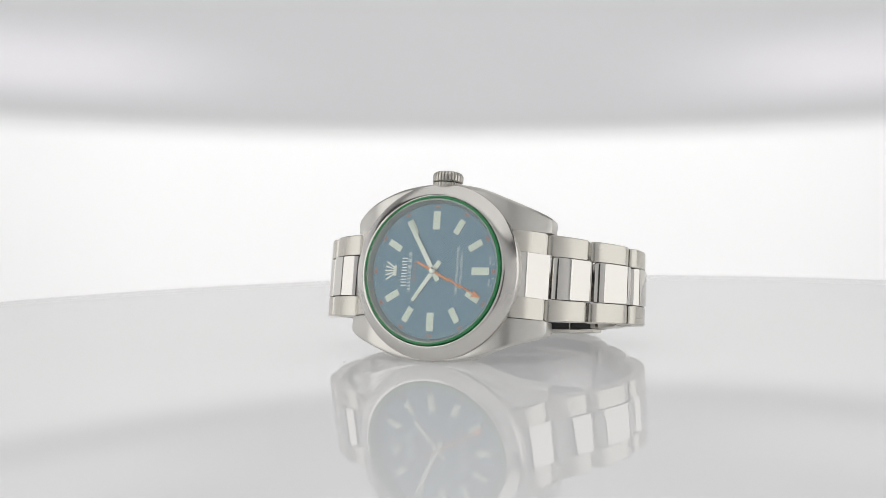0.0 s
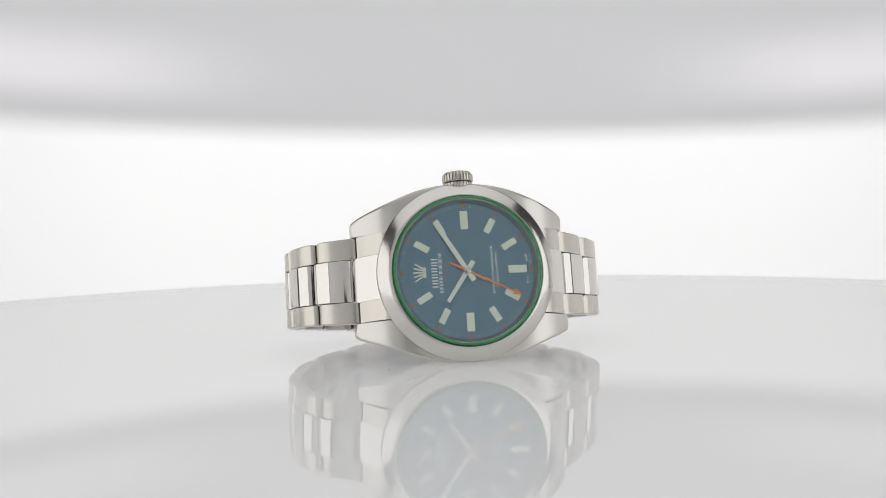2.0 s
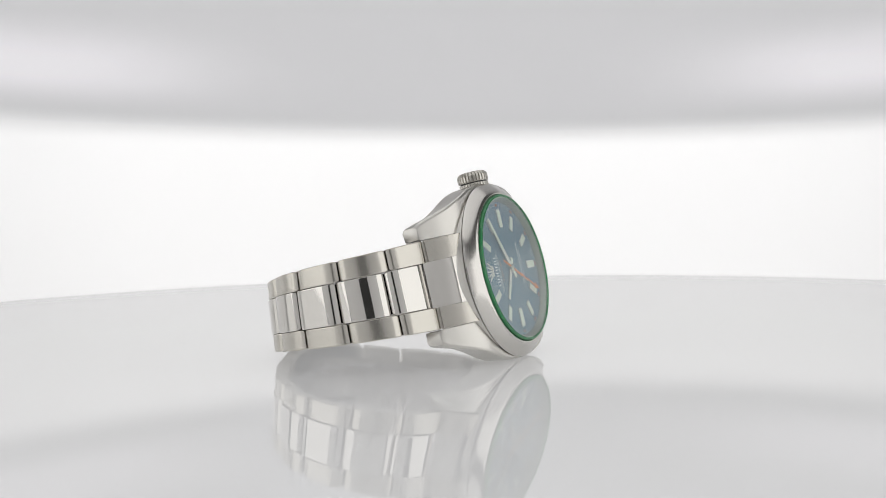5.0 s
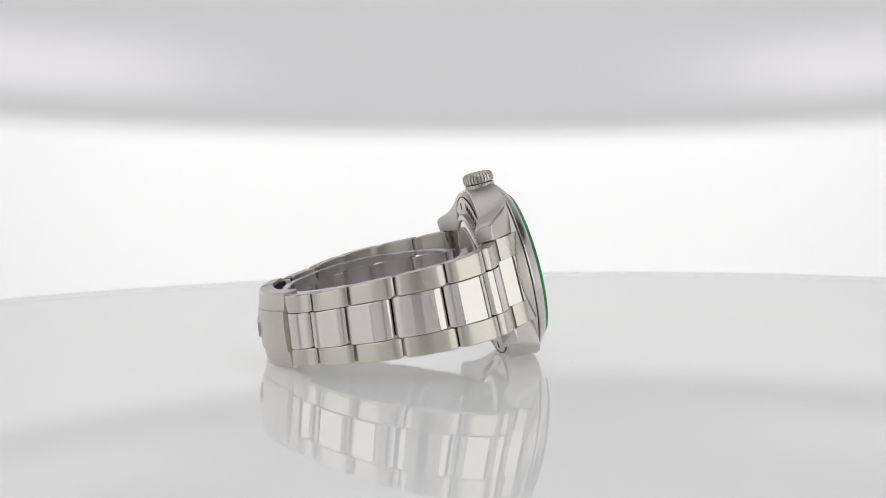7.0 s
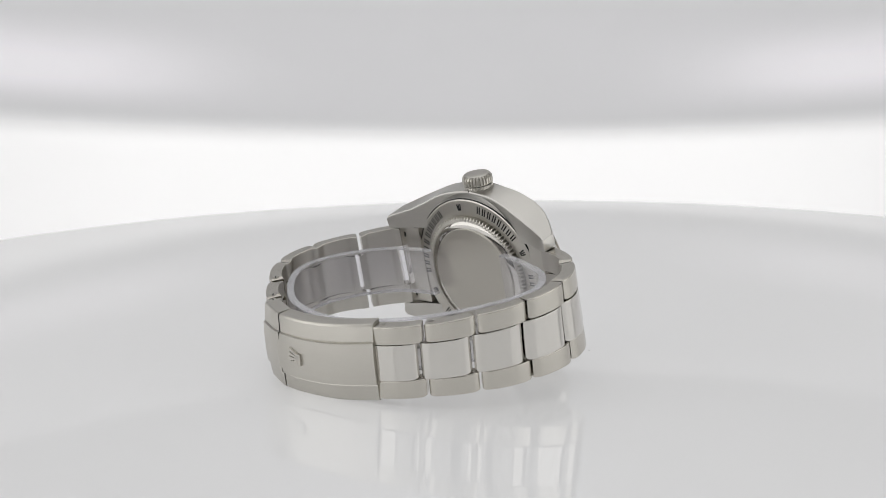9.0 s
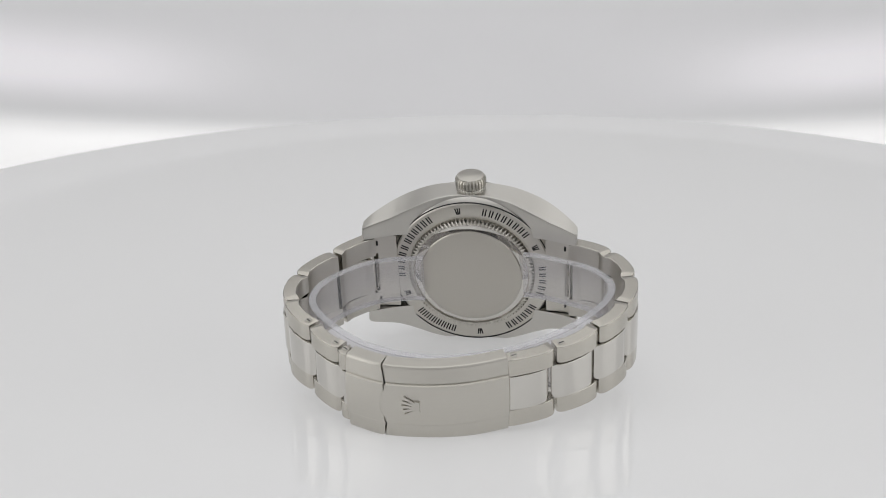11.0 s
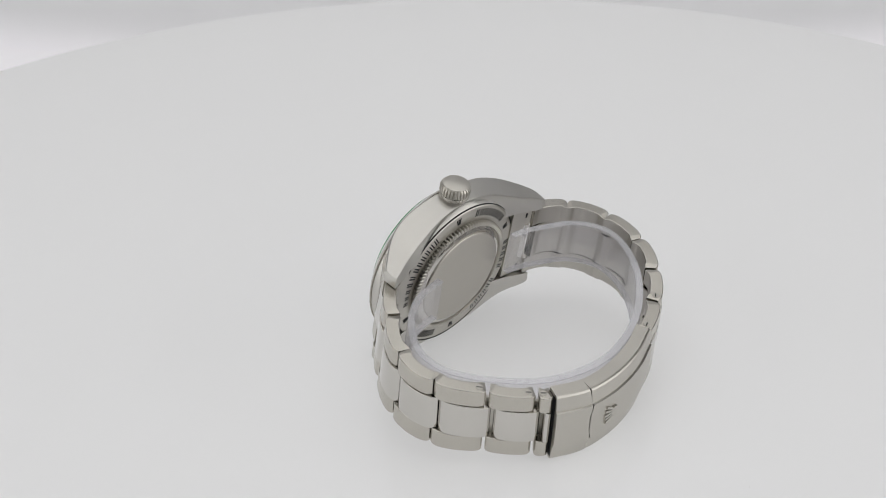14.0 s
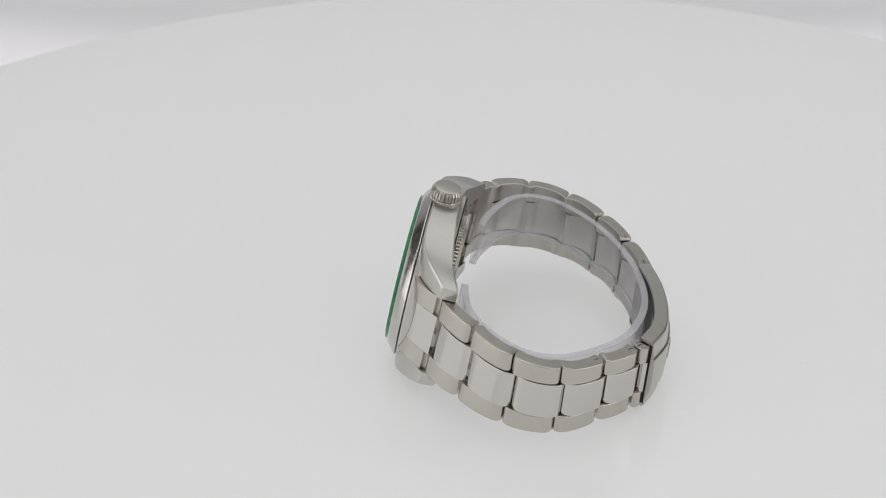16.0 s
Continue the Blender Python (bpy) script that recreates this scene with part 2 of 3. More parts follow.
def turntable():
    """Round glossy white plate on which the watch turns."""
    rim = [(191.2 + 2.5 * k, -((2.5 * k) ** 2) / 2500) for k in range(15)] + [(226.5, -1.0), (226.5, -13), (225.2, -14.5)]
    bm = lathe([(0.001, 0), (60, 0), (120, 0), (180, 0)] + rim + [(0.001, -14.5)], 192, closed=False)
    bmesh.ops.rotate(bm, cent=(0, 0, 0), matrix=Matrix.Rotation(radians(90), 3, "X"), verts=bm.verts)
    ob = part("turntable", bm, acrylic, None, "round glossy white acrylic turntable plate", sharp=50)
    ob.location.z = TABLE
    for x, y, size in SPECKS:
        bm = bmesh.new()
        bmesh.ops.create_icosphere(bm, subdivisions=1, radius=size)
        bmesh.ops.scale(bm, vec=(1, 0.6, 0.4), verts=bm.verts)
        bmesh.ops.translate(bm, vec=(x, y, size * 0.3), verts=bm.verts)
        part("dust_speck", bm, dust, ob, "tiny dark speck of dust")
    return tagged(ob, category="turntable", kind="structure")


def arc_sheet(profile, a0, a1, n, thick):
    """Sheet along an arc round the turntable: profile of (radius, z), with thickness outward."""
    bm = bmesh.new()
    rows = []
    for i in range(n + 1):
        a = radians(a0 + (a1 - a0) * i / n)
        loop = list(profile) + [(r + thick, z) for r, z in reversed(profile)]
        rows.append([bm.verts.new((r * math.sin(a), r * math.cos(a), z)) for r, z in loop])
    k = len(rows[0])
    for s, t in zip(rows, rows[1:]):
        for j in range(k):
            bm.faces.new((s[j], t[j], t[(j + 1) % k], s[(j + 1) % k]))
    bm.faces.new(rows[0])
    bm.faces.new(rows[-1][::-1])
    return bm


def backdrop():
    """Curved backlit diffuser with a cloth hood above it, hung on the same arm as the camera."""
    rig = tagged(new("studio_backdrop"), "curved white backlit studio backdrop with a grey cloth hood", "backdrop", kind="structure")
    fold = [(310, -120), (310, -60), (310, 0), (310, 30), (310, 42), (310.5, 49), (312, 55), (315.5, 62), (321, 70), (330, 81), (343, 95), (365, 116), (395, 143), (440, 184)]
    part("cove_cloth", arc_sheet([tuple(p) for p in spline(fold, 4)], -75, 75, 90, 3), cove, rig, "white cloth with glow painted below its fold and on its wings", sharp=60)
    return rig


# ---- the watch ----
def case(watch):
    """Round middle part with four lugs whose fronts fall away to the bracelet and whose flanks draw in to the back."""
    body = part("case", lathe([(12, 1.6), (19.2, 1.6), (19.65, 1.7), (19.75, 1.9), (19.7, 6.8), (19.45, 7.5), (18.3, 8.55), (12, 8.55)], 160), satin_case, watch, "polished steel case with curved lugs", sharp=28)
    side = spline([(0, 19.95), (3.5, 19.85), (6, 19.55), (9.3, 18.9), (12.1, 18.0), (17, 16.15), (21, 14.6), (23, 13.7), (24.2, 12.9)], 4)
    top = spline([(0, 1.65), (10, 1.65), (14, 2.0), (16, 2.5), (18.2, 3.5), (20.5, 5.15), (22.5, 6.9), (24.2, 8.4)], 4)
    low = spline([(0, 7.6), (5, 7.8), (10, 8.3), (14, 8.85), (17, 9.45), (20, 10.4), (22, 11.2), (24.2, 12.0)], 4)
    draw = [(0, 0.12), (8, 0.5), (14, 1.15), (18, 1.35), (22, 0.8), (24.2, 0.35)]

    def curve(points, x):
        return float(np.interp(x, [p[0] for p in points], [p[1] for p in points]))

    for sx in (1, -1):
        for sz in (1, -1):
            bm = bmesh.new()
            rows = []
            for k in range(27):
                x = 0.1 + 24.1 * k / 26
                yt, yb, zo = curve(top, x), curve(low, x), curve(side, x)
                zb = zo - curve(draw, x)
                inner = 9.75
                far = (zb - zo) / (yb - yt - 0.77)       # slope of the flank
                sect = ((yt, inner), (yt, zo - 0.75), (yt, zo - 0.55), (yt + 0.12, zo - 0.2), (yt + 0.42, zo), (yt + 0.6, zo + far * 0.18), (yb - 0.5, zb - far * 0.15), (yb - 0.35, zb), (yb - 0.08, zb - 0.1), (yb, zb - 0.4), (yb, zb - 0.55), (yb, inner))
                rows.append([bm.verts.new((sx * x, y, sz * z)) for y, z in sect])
            n = len(rows[0])
            for s, t in zip(rows, rows[1:]):
                for j in range(n):
                    bm.faces.new((s[j], t[j], t[(j + 1) % n], s[(j + 1) % n]))
            bm.faces.new(rows[0])
            bm.faces.new(rows[-1][::-1])
            rim = [e for e in bm.edges if all(abs(abs(v.co.x) - 24.2) < 0.01 for v in e.verts)]
            bmesh.ops.bevel(bm, geom=rim, offset=0.45, segments=2, profile=0.5, affect="EDGES", clamp_overlap=True)
            part("lug", bm, satin_case, body, sharp=30)


def bezel(watch):
    p = [(16.68, 1.3), (16.68, -0.85), (16.8, -1.02), (17.05, -1.05), (17.7, -0.66), (18.4, -0.12), (19.1, 0.5), (19.6, 0.98), (19.82, 1.2), (19.85, 1.36), (19.7, 1.5), (17, 1.5)]
    part("bezel", lathe(p, 160), bezel_steel, watch, "smooth polished steel bezel", sharp=50)


def crystal(watch):
    p = [(0.001, -1.6), (8, -1.6), (16.1, -1.6), (16.1, -1.35), (8, -1.35), (0.001, -1.35)]
    glass = part("crystal", lathe(p, 96, closed=False), crystal_mat, watch, "clear faintly green sapphire crystal", sharp=40)
    glass.visible_shadow = False
    rim = [(16.1, -0.7), (16.1, -1.6), (16.2, -1.7), (16.42, -1.68), (16.6, -1.5), (16.62, -0.7)]
    part("crystal_edge", lathe(rim, 160), green_edge, glass, "green tinted crystal edge", sharp=40)


def dial(watch):
    d = part("dial", lathe([(0.001, 0), (8, 0), (15.9, 0), (15.9, 0.5), (0.001, 0.5)], 96, closed=False), blue, watch, "blue sunray dial")
    part("flange", lathe([(15.15, -0.02), (15.85, -1.28), (16.5, -1.28), (16.5, 0.1), (15.15, 0.1)], 128), rehaut_mat, watch, "steel inner flange ring", sharp=40)

    def flat(bm_name, cx, cz, deg, w, l, h, mat, y=0.0, parent=None, chamfer=0.0, label=""):
        a = radians(deg)
        ux, uz = math.cos(a), math.sin(a)
        bm = prism([(-l / 2, -w / 2), (l / 2, -w / 2), (l / 2, w / 2), (-l / 2, w / 2)],
                   lambda u, v, q: (cx + u * ux - v * uz, y - q, cz + u * uz + v * ux), None, h)
        if chamfer:
            bevel(bm, chamfer, 2)
        return part(bm_name, bm, mat, parent or d, label)

    for hour in range(1, 12):
        a = 180 - hour * 30
        big = hour in (3, 6, 9)
        w, l = (1.7, 4.1) if big else (1.45, 3.45)
        cx, cz = 11.35 * math.cos(radians(a)), 11.35 * math.sin(radians(a))
        m = flat("hour_marker", cx, cz, a, w, l, 0.2, hand_steel, chamfer=0.06, label="steel framed hour marker")
        flat("lume_fill", cx, cz, a, w - 0.42, l - 0.42, 0.04, lume, y=-0.19, parent=m, label="pale green lume")
    for k in range(60):
        a = 180 - k * 6
        cx, cz = 14.45 * math.cos(radians(a)), 14.45 * math.sin(radians(a))
        if k % 5 == 0:
            flat("minute_block", cx, cz, a, 1.1, 0.62, 0.03, rust)
        else:
            flat("minute_tick", cx, cz, a, 0.09, 0.5, 0.02, print_white)
    # emblem at twelve: a fan of five bars on a base
    for k in range(5):
        deg = 180 - (k - 2) * 17
        bx, bz = -9.6, (k - 2) * -0.33
        tx, tz = -12.1 + abs(k - 2) * 0.22, (k - 2) * -0.98
        ang = math.degrees(math.atan2(tz - bz, tx - bx))
        flat("emblem_bar", (bx + tx) / 2, (bz + tz) / 2, ang, 0.32, math.hypot(tx - bx, tz - bz), 0.16, hand_steel)
    flat("emblem_base", -9.45, 0, 0, 2.3, 0.5, 0.18, hand_steel, chamfer=0.05)

    def bar_word(x, z0, z1, letters, h, mat):
        """A word that is not lettered: two thin upright bars for each character."""
        step = (z1 - z0) / letters
        for k in range(letters):
            for side in (-0.27, 0.27):
                flat("print_bar", x, z0 + step * (k + 0.5 + side), 0, abs(step) * 0.17, h, 0.03, mat)

    bar_word(-7.3, -3.6, 3.1, 5, 1.35, print_white)
    bar_word(-5.95, -4.75, -0.95, 6, 0.8, print_white)
    bar_word(-5.95, -0.5, 4.3, 9, 0.8, print_white)
    bar_word(-4.75, -2.7, 2.3, 8, 0.7, rust)

    def words(text, x, z, size, deg=0.0):
        cu = bpy.data.curves.new("print", "FONT")
        cu.body, cu.size, cu.align_x, cu.align_y, cu.extrude, cu.resolution_u = text, size * 0.001, "CENTER", "CENTER", 0.00001, 2
        tmp = new("print_source", cu)
        me = bpy.data.meshes.new_from_object(tmp.evaluated_get(bpy.context.evaluated_depsgraph_get()))
        bpy.data.objects.remove(tmp)
        turn = Matrix(((0, -1, 0), (0, 0, -1), (1, 0, 0))).to_4x4()
        me.transform(Matrix.Translation((x * 0.001, -0.00003, z * 0.001)) @ Matrix.Rotation(radians(deg), 4, "Y") @ turn)
        me.materials.append(print_white)
        ob = new("printed_line", me)
        ob.parent = d
        return ob

    words("SUPERLATIVE CHRONOMETER", 5.75, 0.05, 0.78)
    words("OFFICIALLY CERTIFIED", 6.75, 0.05, 0.78)
    words("SWISS", 13.55, -2.5, 0.62, 10)
    words("MADE", 13.55, 2.5, 0.62, -10)


def hands_of_dial(watch):
    def blade(name, ang, outline, y, h, mat, label, chamfer=0.05):
        a = radians(ang)
        ux, uz = math.cos(a), math.sin(a)
        bm = prism(outline, lambda u, v, q: (u * ux - v * uz, y - q, u * uz + v * ux), None, h)
        if chamfer:
            bevel(bm, chamfer, 1)
        return part(name, bm, mat, watch, label)

    hour = blade("hour_hand", 235, [(-2.6, -0.55), (8.2, -0.42), (8.2, 0.42), (-2.6, 0.55)], -0.22, 0.13, hand_steel, "steel hour hand filled with lume")
    minute = blade("minute_hand", 121.2, [(-2.6, -0.55), (12.9, -0.48), (12.9, 0.48), (-2.6, 0.55)], -0.42, 0.13, hand_steel, "steel minute hand filled with lume")
    for hand, ang, a, b, y in ((hour, 235, 4.4, 7.9, -0.34), (minute, 121.2, 5.2, 12.6, -0.54), (hour, 235, -2.4, -0.9, -0.34), (minute, 121.2, -2.4, -0.9, -0.54)):
        fill = blade("lume_fill", ang, [(a, -0.3), (b, -0.3), (b, 0.3), (a, 0.3)], y, 0.04, lume, "pale lume", 0)
        fill.parent = hand
    bolt = [(-4.4, -0.22), (0.5, -0.26), (4.6, -0.42), (4.9, -0.1), (7.6, -0.38), (7.9, -0.08), (11.2, -0.2), (11.2, -0.75), (13.5, 0.0),
            (11.2, 0.75), (11.2, 0.12), (7.3, 0.32), (7.0, 0.05), (4.4, 0.4), (4.1, 0.12), (0.5, 0.26), (-4.4, 0.22)]
    blade("seconds_hand", -26.3, bolt, -0.63, 0.06, orange, "orange lightning shaped seconds hand", 0)
    part("hand_hub", lathe([(0.001, -0.86), (0.5, -0.86), (0.78, -0.75), (0.85, -0.1), (0.001, -0.1)], 32, closed=False), polished, watch, "steel hub of the dial")


def crown(watch):
    def axis(bm):
        bmesh.ops.rotate(bm, cent=(0, 0, 0), matrix=Matrix.Rotation(radians(90), 3, "X"), verts=bm.verts)
        bmesh.ops.translate(bm, vec=(0, 4.1, 0), verts=bm.verts)
        return bm

    def flute(k, i):
        return -0.38 if k in (3, 4, 5) and i % 6 in (0, 1) else 0.0

    c = part("crown", axis(lathe([(0.001, 23.05), (2.45, 23.02), (2.95, 22.85), (3.35, 22.4), (3.5, 22.1), (3.5, 20.85), (3.3, 20.62), (0.001, 20.62)], 168, closed=False, wobble=flute)),
             satin, watch, "fluted steel winding crown", sharp=22)
    part("crown_tube", axis(lathe([(0.001, 20.4), (3.25, 20.4), (3.35, 20.25), (3.35, 19), (0.001, 19)], 168, closed=False, wobble=lambda k, i: -0.25 if k in (1, 2) and i % 6 in (0, 1) else 0.0)), satin, c)
    # dark ring that paints the shade between crown and tube
    part("crown_gap_shade", axis(lathe([(0.001, 20.7), (3.0, 20.7), (3.0, 20.3), (0.001, 20.3)], 48, closed=False)), gap_shade, c, "dark ring painted as shade in the gap under the crown")
    part("crown_emblem", axis(lathe([(0.001, 23.02), (1.2, 23.02), (1.3, 22.9), (0.001, 22.9)], 40, closed=False)), satin, c, "raised emblem on the crown")


def caseback(watch):
    b = part("caseback", lathe([(0.001, 9.0), (9, 9.0), (10.4, 9.0), (10.6, 9.9), (11.0, 10.15), (12.4, 9.95), (13.35, 9.6), (13.4, 8), (0.001, 8)], 128, closed=False),
             polished, watch, "steel caseback", sharp=35)
    part("back_disc", lathe([(0.001, 10.4), (11.5, 10.4), (11.7, 10.25), (11.7, 9.7), (0.001, 9.7)], 128, closed=False), back_steel, b, "plain brushed grey steel centre disc")
    part("ring", lathe([(14.3, 8.0), (14.4, 8.9), (14.7, 8.98), (17.9, 8.86), (18.2, 8.7), (18.25, 7.4), (14.3, 7.4)], 160), satin, b, "steel ring with engraved dark marks", sharp=25)
    part("groove", lathe([(18.25, 7.4), (18.25, 8.8), (18.4, 8.8), (18.4, 7.4)], 128), gap_shade, b, "dark joint round the caseback")
    part("fluted_ring", lathe([(13.3, 9.95), (13.8, 10.05), (14.45, 9.8), (14.5, 8.5), (13.3, 8.5)], 400, wobble=lambda k, i: -0.6 if k in (1, 2, 3) and i % 4 < 2 else 0), satin, b, "finely fluted steel ring", sharp=20)
    # engraved words as pairs of plain upright bars round the ring
    for start, stop, letters in ((102, 140, 8), (29, 56, 6), (-4, 22, 5), (287, 318, 8), (213, 240, 6), (174, 199, 5)):
        for k in range(letters):
            for stroke in (-1, 1):
                a = radians(start + (stop - start) * k / (letters - 1) + stroke * 1.05)
                ca, sa = math.cos(a), math.sin(a)
                bm = prism([(-0.9, -0.16), (0.9, -0.16), (0.9, 0.16), (-0.9, 0.16)],
                           lambda u, v, q: ((16.4 + u) * ca - v * sa, 8.93 - 0.04 * u + q, (16.4 + u) * sa + v * ca), None, 0.04)
                part("engraved_bar", bm, engraved, b)
    caseback_marks(b)


def caseback_marks(back):
    """Small dark emblem shapes between the engraved words."""
    for deg in (81, 154, 265, 338):
        a = radians(deg)
        ca, sa = math.cos(a), math.sin(a)
        for k in (-1, 0, 1):
            bm = prism([(-0.7, k * 0.3 - 0.16), (0.8, k * 0.55 - 0.16), (0.8, k * 0.55 + 0.16), (-0.7, k * 0.3 + 0.16)],
                       lambda u, v, q: ((16.3 + u) * ca - v * sa, 8.93 - 0.04 * u + q, (16.3 + u) * sa + v * ca), None, 0.04)
            part("engraved_mark", bm, engraved, back)


JOINTS_12 = [(-23.2, 8.0), (-32.3, 12.6), (-37.4, 22.3), (-36.5, 33.5), (-30.8, 42.9), (-22.4, 50.0), (-12.9, 54.7)]
JOINTS_6 = [(23.5, 8.5), (30.9, 16.4), (36.9, 26.4), (36.8, 37.2), (29.9, 46.1), (22.4, 53.1), (19.9, 55.0)]


def half_width(s):
    return 9.65 - 2.05 * min(1, 1.25 * s)


def settle(bm):
    """The loose bracelet stands up on the table: its far side tips a little against the case."""
    for v in bm.verts:
        f = min(max((v.co.y - 6) / 38, 0), 1)
        f = f * f * (3 - 2 * f)
        v.co.y -= 0.13 * v.co.z * f
        v.co.z += (0.75 + 0.4 * min(abs(v.co.x) / 30, 1)) * f
    return bm


def link_solid(outer, thick, z0, z1, r):
    """Curved bar with a rounded section, drawn in a little at both ends."""
    bm = bmesh.new()
    n, rows = len(outer), []
    arc = [(math.sin(a), math.cos(a)) for a in (0, math.pi / 6, math.pi / 3, math.pi / 2)]
    a0, b0 = Vector(outer[0]), Vector(outer[-1])
    d = (b0 - a0).normalized()
    for i, p in enumerate(outer):
        inward = Vector((-d.y, d.x))
        if 0 < i < n - 1:
            q = (Vector(outer[min(i + 2, n - 1)]) - Vector(outer[max(i - 2, 0)])).normalized()
            inward = Vector((-q.y, q.x)).lerp(inward, 0.6)
        tight = 0.2 if i in (0, n - 1) else (0.09 if i in (1, n - 2) else (0.03 if i in (2, n - 3) else 0))
        lo, hi, deep = z0[i] + tight, z1[i] - tight, thick - tight
        e = r + 0.12                              # a loop close to each rounded edge keeps the flats flat
        sect = [(e, lo)] + [(r - r * sn, lo + r - r * cs) for sn, cs in arc] + [(0, lo + e), (0, hi - e)] + [(r - r * cs, hi - r + r * sn) for sn, cs in arc] + [(e, hi), (deep - e, hi)]
        sect += [(deep - r + r * sn, hi - r + r * cs) for sn, cs in arc] + [(deep, hi - e), (deep, lo + e)] + [(deep - r + r * cs, lo + r - r * sn) for sn, cs in arc] + [(deep - e, lo)]
        mid, half = (a0 + b0) / 2, (b0 - a0).length / 2
        slip = -0.55 * (Vector(p) - mid).dot(d) / half / thick        # the inner side is shorter, so the joints open
        rows.append([bm.verts.new((p[0] + inward.x * h + d.x * slip * h, p[1] + inward.y * h + d.y * slip * h, z)) for h, z in sect])
    k = len(rows[0])
    for s, t in zip(rows, rows[1:]):
        for j in range(k):
            bm.faces.new((s[j], t[j], t[(j + 1) % k], s[(j + 1) % k])).material_index = 1 if j > 12 and j < k - 2 else 0
    bm.faces.new(rows[0])
    bm.faces.new(rows[-1][::-1])
    return bm


def bracelet(watch):
    for joints, flip in ((JOINTS_12, 1), (JOINTS_6, -1)):
        line = spline([(x * -flip, y) for x, y in joints], 10)      # worked out on one side, mirrored for the other
        stops = [length_at(line, (x * -flip, y)) for x, y in joints]
        total = stops[-1]
        for k in range(len(stops) - 1):
            a, b = stops[k], stops[k + 1]
            last = k == len(stops) - 2
            for row, (f0, f1, shift) in {"upper": (0.5, 1, 0), "centre": (-0.492, 0.492, 1.3), "lower": (-1, -0.5, 0)}.items():
                s0, s1 = a + shift + (0.36 if k else 0.1), b + shift - 0.36
                if last:
                    s1 = b + (0.6 if flip == 1 else 0.2)
                ts = (-1, -0.975, -0.93, -0.87, -0.8, -0.7, -0.5, 0, 0.5, 0.7, 0.8, 0.87, 0.93, 0.975, 1)
                pts = [along(line, (s0 + s1) / 2 + t * (s1 - s0) / 2, s1, 2)[0] for t in ts]
                mid0, mid1 = Vector(pts[0]), Vector(pts[-1])
                ws = [half_width(((s0 + s1) / 2 + t * (s1 - s0) / 2) / total) for t in ts]
                chord = (mid1 - mid0).normalized()
                out = Vector((chord.y, -chord.x))
                fall = 0.8 if row == "centre" else 0.6
                pts = [tuple(Vector(p) + out * ((0.62 if row == "centre" else 0.4) * (1 - abs(t) ** 2.2) - fall * abs(t) ** 9)) for t, p in zip(ts, pts)]
                bm = link_solid(pts, 2.9, [w * f0 for w in ws], [w * f1 for w in ws], 0.18 if row != "centre" else 0.09)
                settle(bm)
                if flip == 1:
                    bmesh.ops.scale(bm, vec=(-1, 1, 1), verts=bm.verts)
                link = part("centre_link" if row == "centre" else "outer_link", bm, polished if row == "centre" else brushed, watch,
                     "polished steel centre link" if row == "centre" else "brushed steel outer link", sharp=30)
                link.data.materials.append(link_inside)
            if k >= len(stops) - 4 + (flip == 1):
                c = Vector(along(line, b - 1.7, b - 1.6, 2)[0])
                d = (Vector(along(line, b - 1.6, b - 1.5, 2)[1]) - c).normalized()
                c += Vector((-d.y, d.x)) * 1.35
                top_z = half_width((b - 1.7) / total)
                ring = [(c.x + 0.75 * math.cos(q * math.pi / 8), c.y + 0.75 * math.sin(q * math.pi / 8)) for q in range(16)]
                for name, outline, h0, h1, mat in (("screw", ring, -0.3, 0.05, satin),
                                                   ("slot", [(c.x + u * d.x - v * d.y, c.y + u * d.y + v * d.x) for u, v in ((-0.6, -0.13), (0.6, -0.13), (0.6, 0.13), (-0.6, 0.13))], 0.0, 0.07, gap_shade)):
                    bm = settle(prism(outline, lambda u, v, w: (u, v, top_z + h0 + w), None, h1 - h0))
                    if flip == 1:
                        bmesh.ops.scale(bm, vec=(-1, 1, 1), verts=bm.verts)
                    held = part(name, bm, mat, watch if name == "screw" else held, "slotted steel link screw" if name == "screw" else "")
        # end piece between the lugs
        top = spline([(15.5, 1.75), (17.8, 2.2), (20.8, 4.6), (23.2, 7.8)], 4)
        for f0, f1, ext in ((5.0, 9.62, 0), (-4.95, 4.95, 1.2), (-9.62, -5.0, 0)):
            pts = [tuple(p) for p in top]
            if ext:
                pts = pts + [(24.0, 8.9)]
            bm = sweep(pts, 2.6, f0, f1)
            bevel(bm, 0.25, 2, 50)
            if flip == 1:
                bmesh.ops.scale(bm, vec=(-1, 1, 1), verts=bm.verts)
            piece = part("end_link", bm, polished if ext else brushed, watch, "steel end link between the lugs", sharp=30)
        core = bevel(prism([(17.0, 5.2), (20.3, 6.2), (22.8, 8.4), (23.3, 9.3), (22.5, 10.2), (21.4, 9.6), (17.0, 9.2)], lambda u, v, w: (-flip * u, v, w - 9.5), None, 19.0), 0.3, 2, 40)
        part("end_link_core", core, satin, piece)
        # dark boxes painted as the shade inside the spring bar holes
        for z in (-7.6, 7.6):
            part("spring_bar_hole", prism([(21.2, -0.6), (22.0, -0.6), (22.0, 0.6), (21.2, 0.6)], lambda u, v, w: (-flip * u, 9.25 + w, z + v), None, 0.5), gap_shade, piece, "dark box painted as the shade of a spring bar hole")


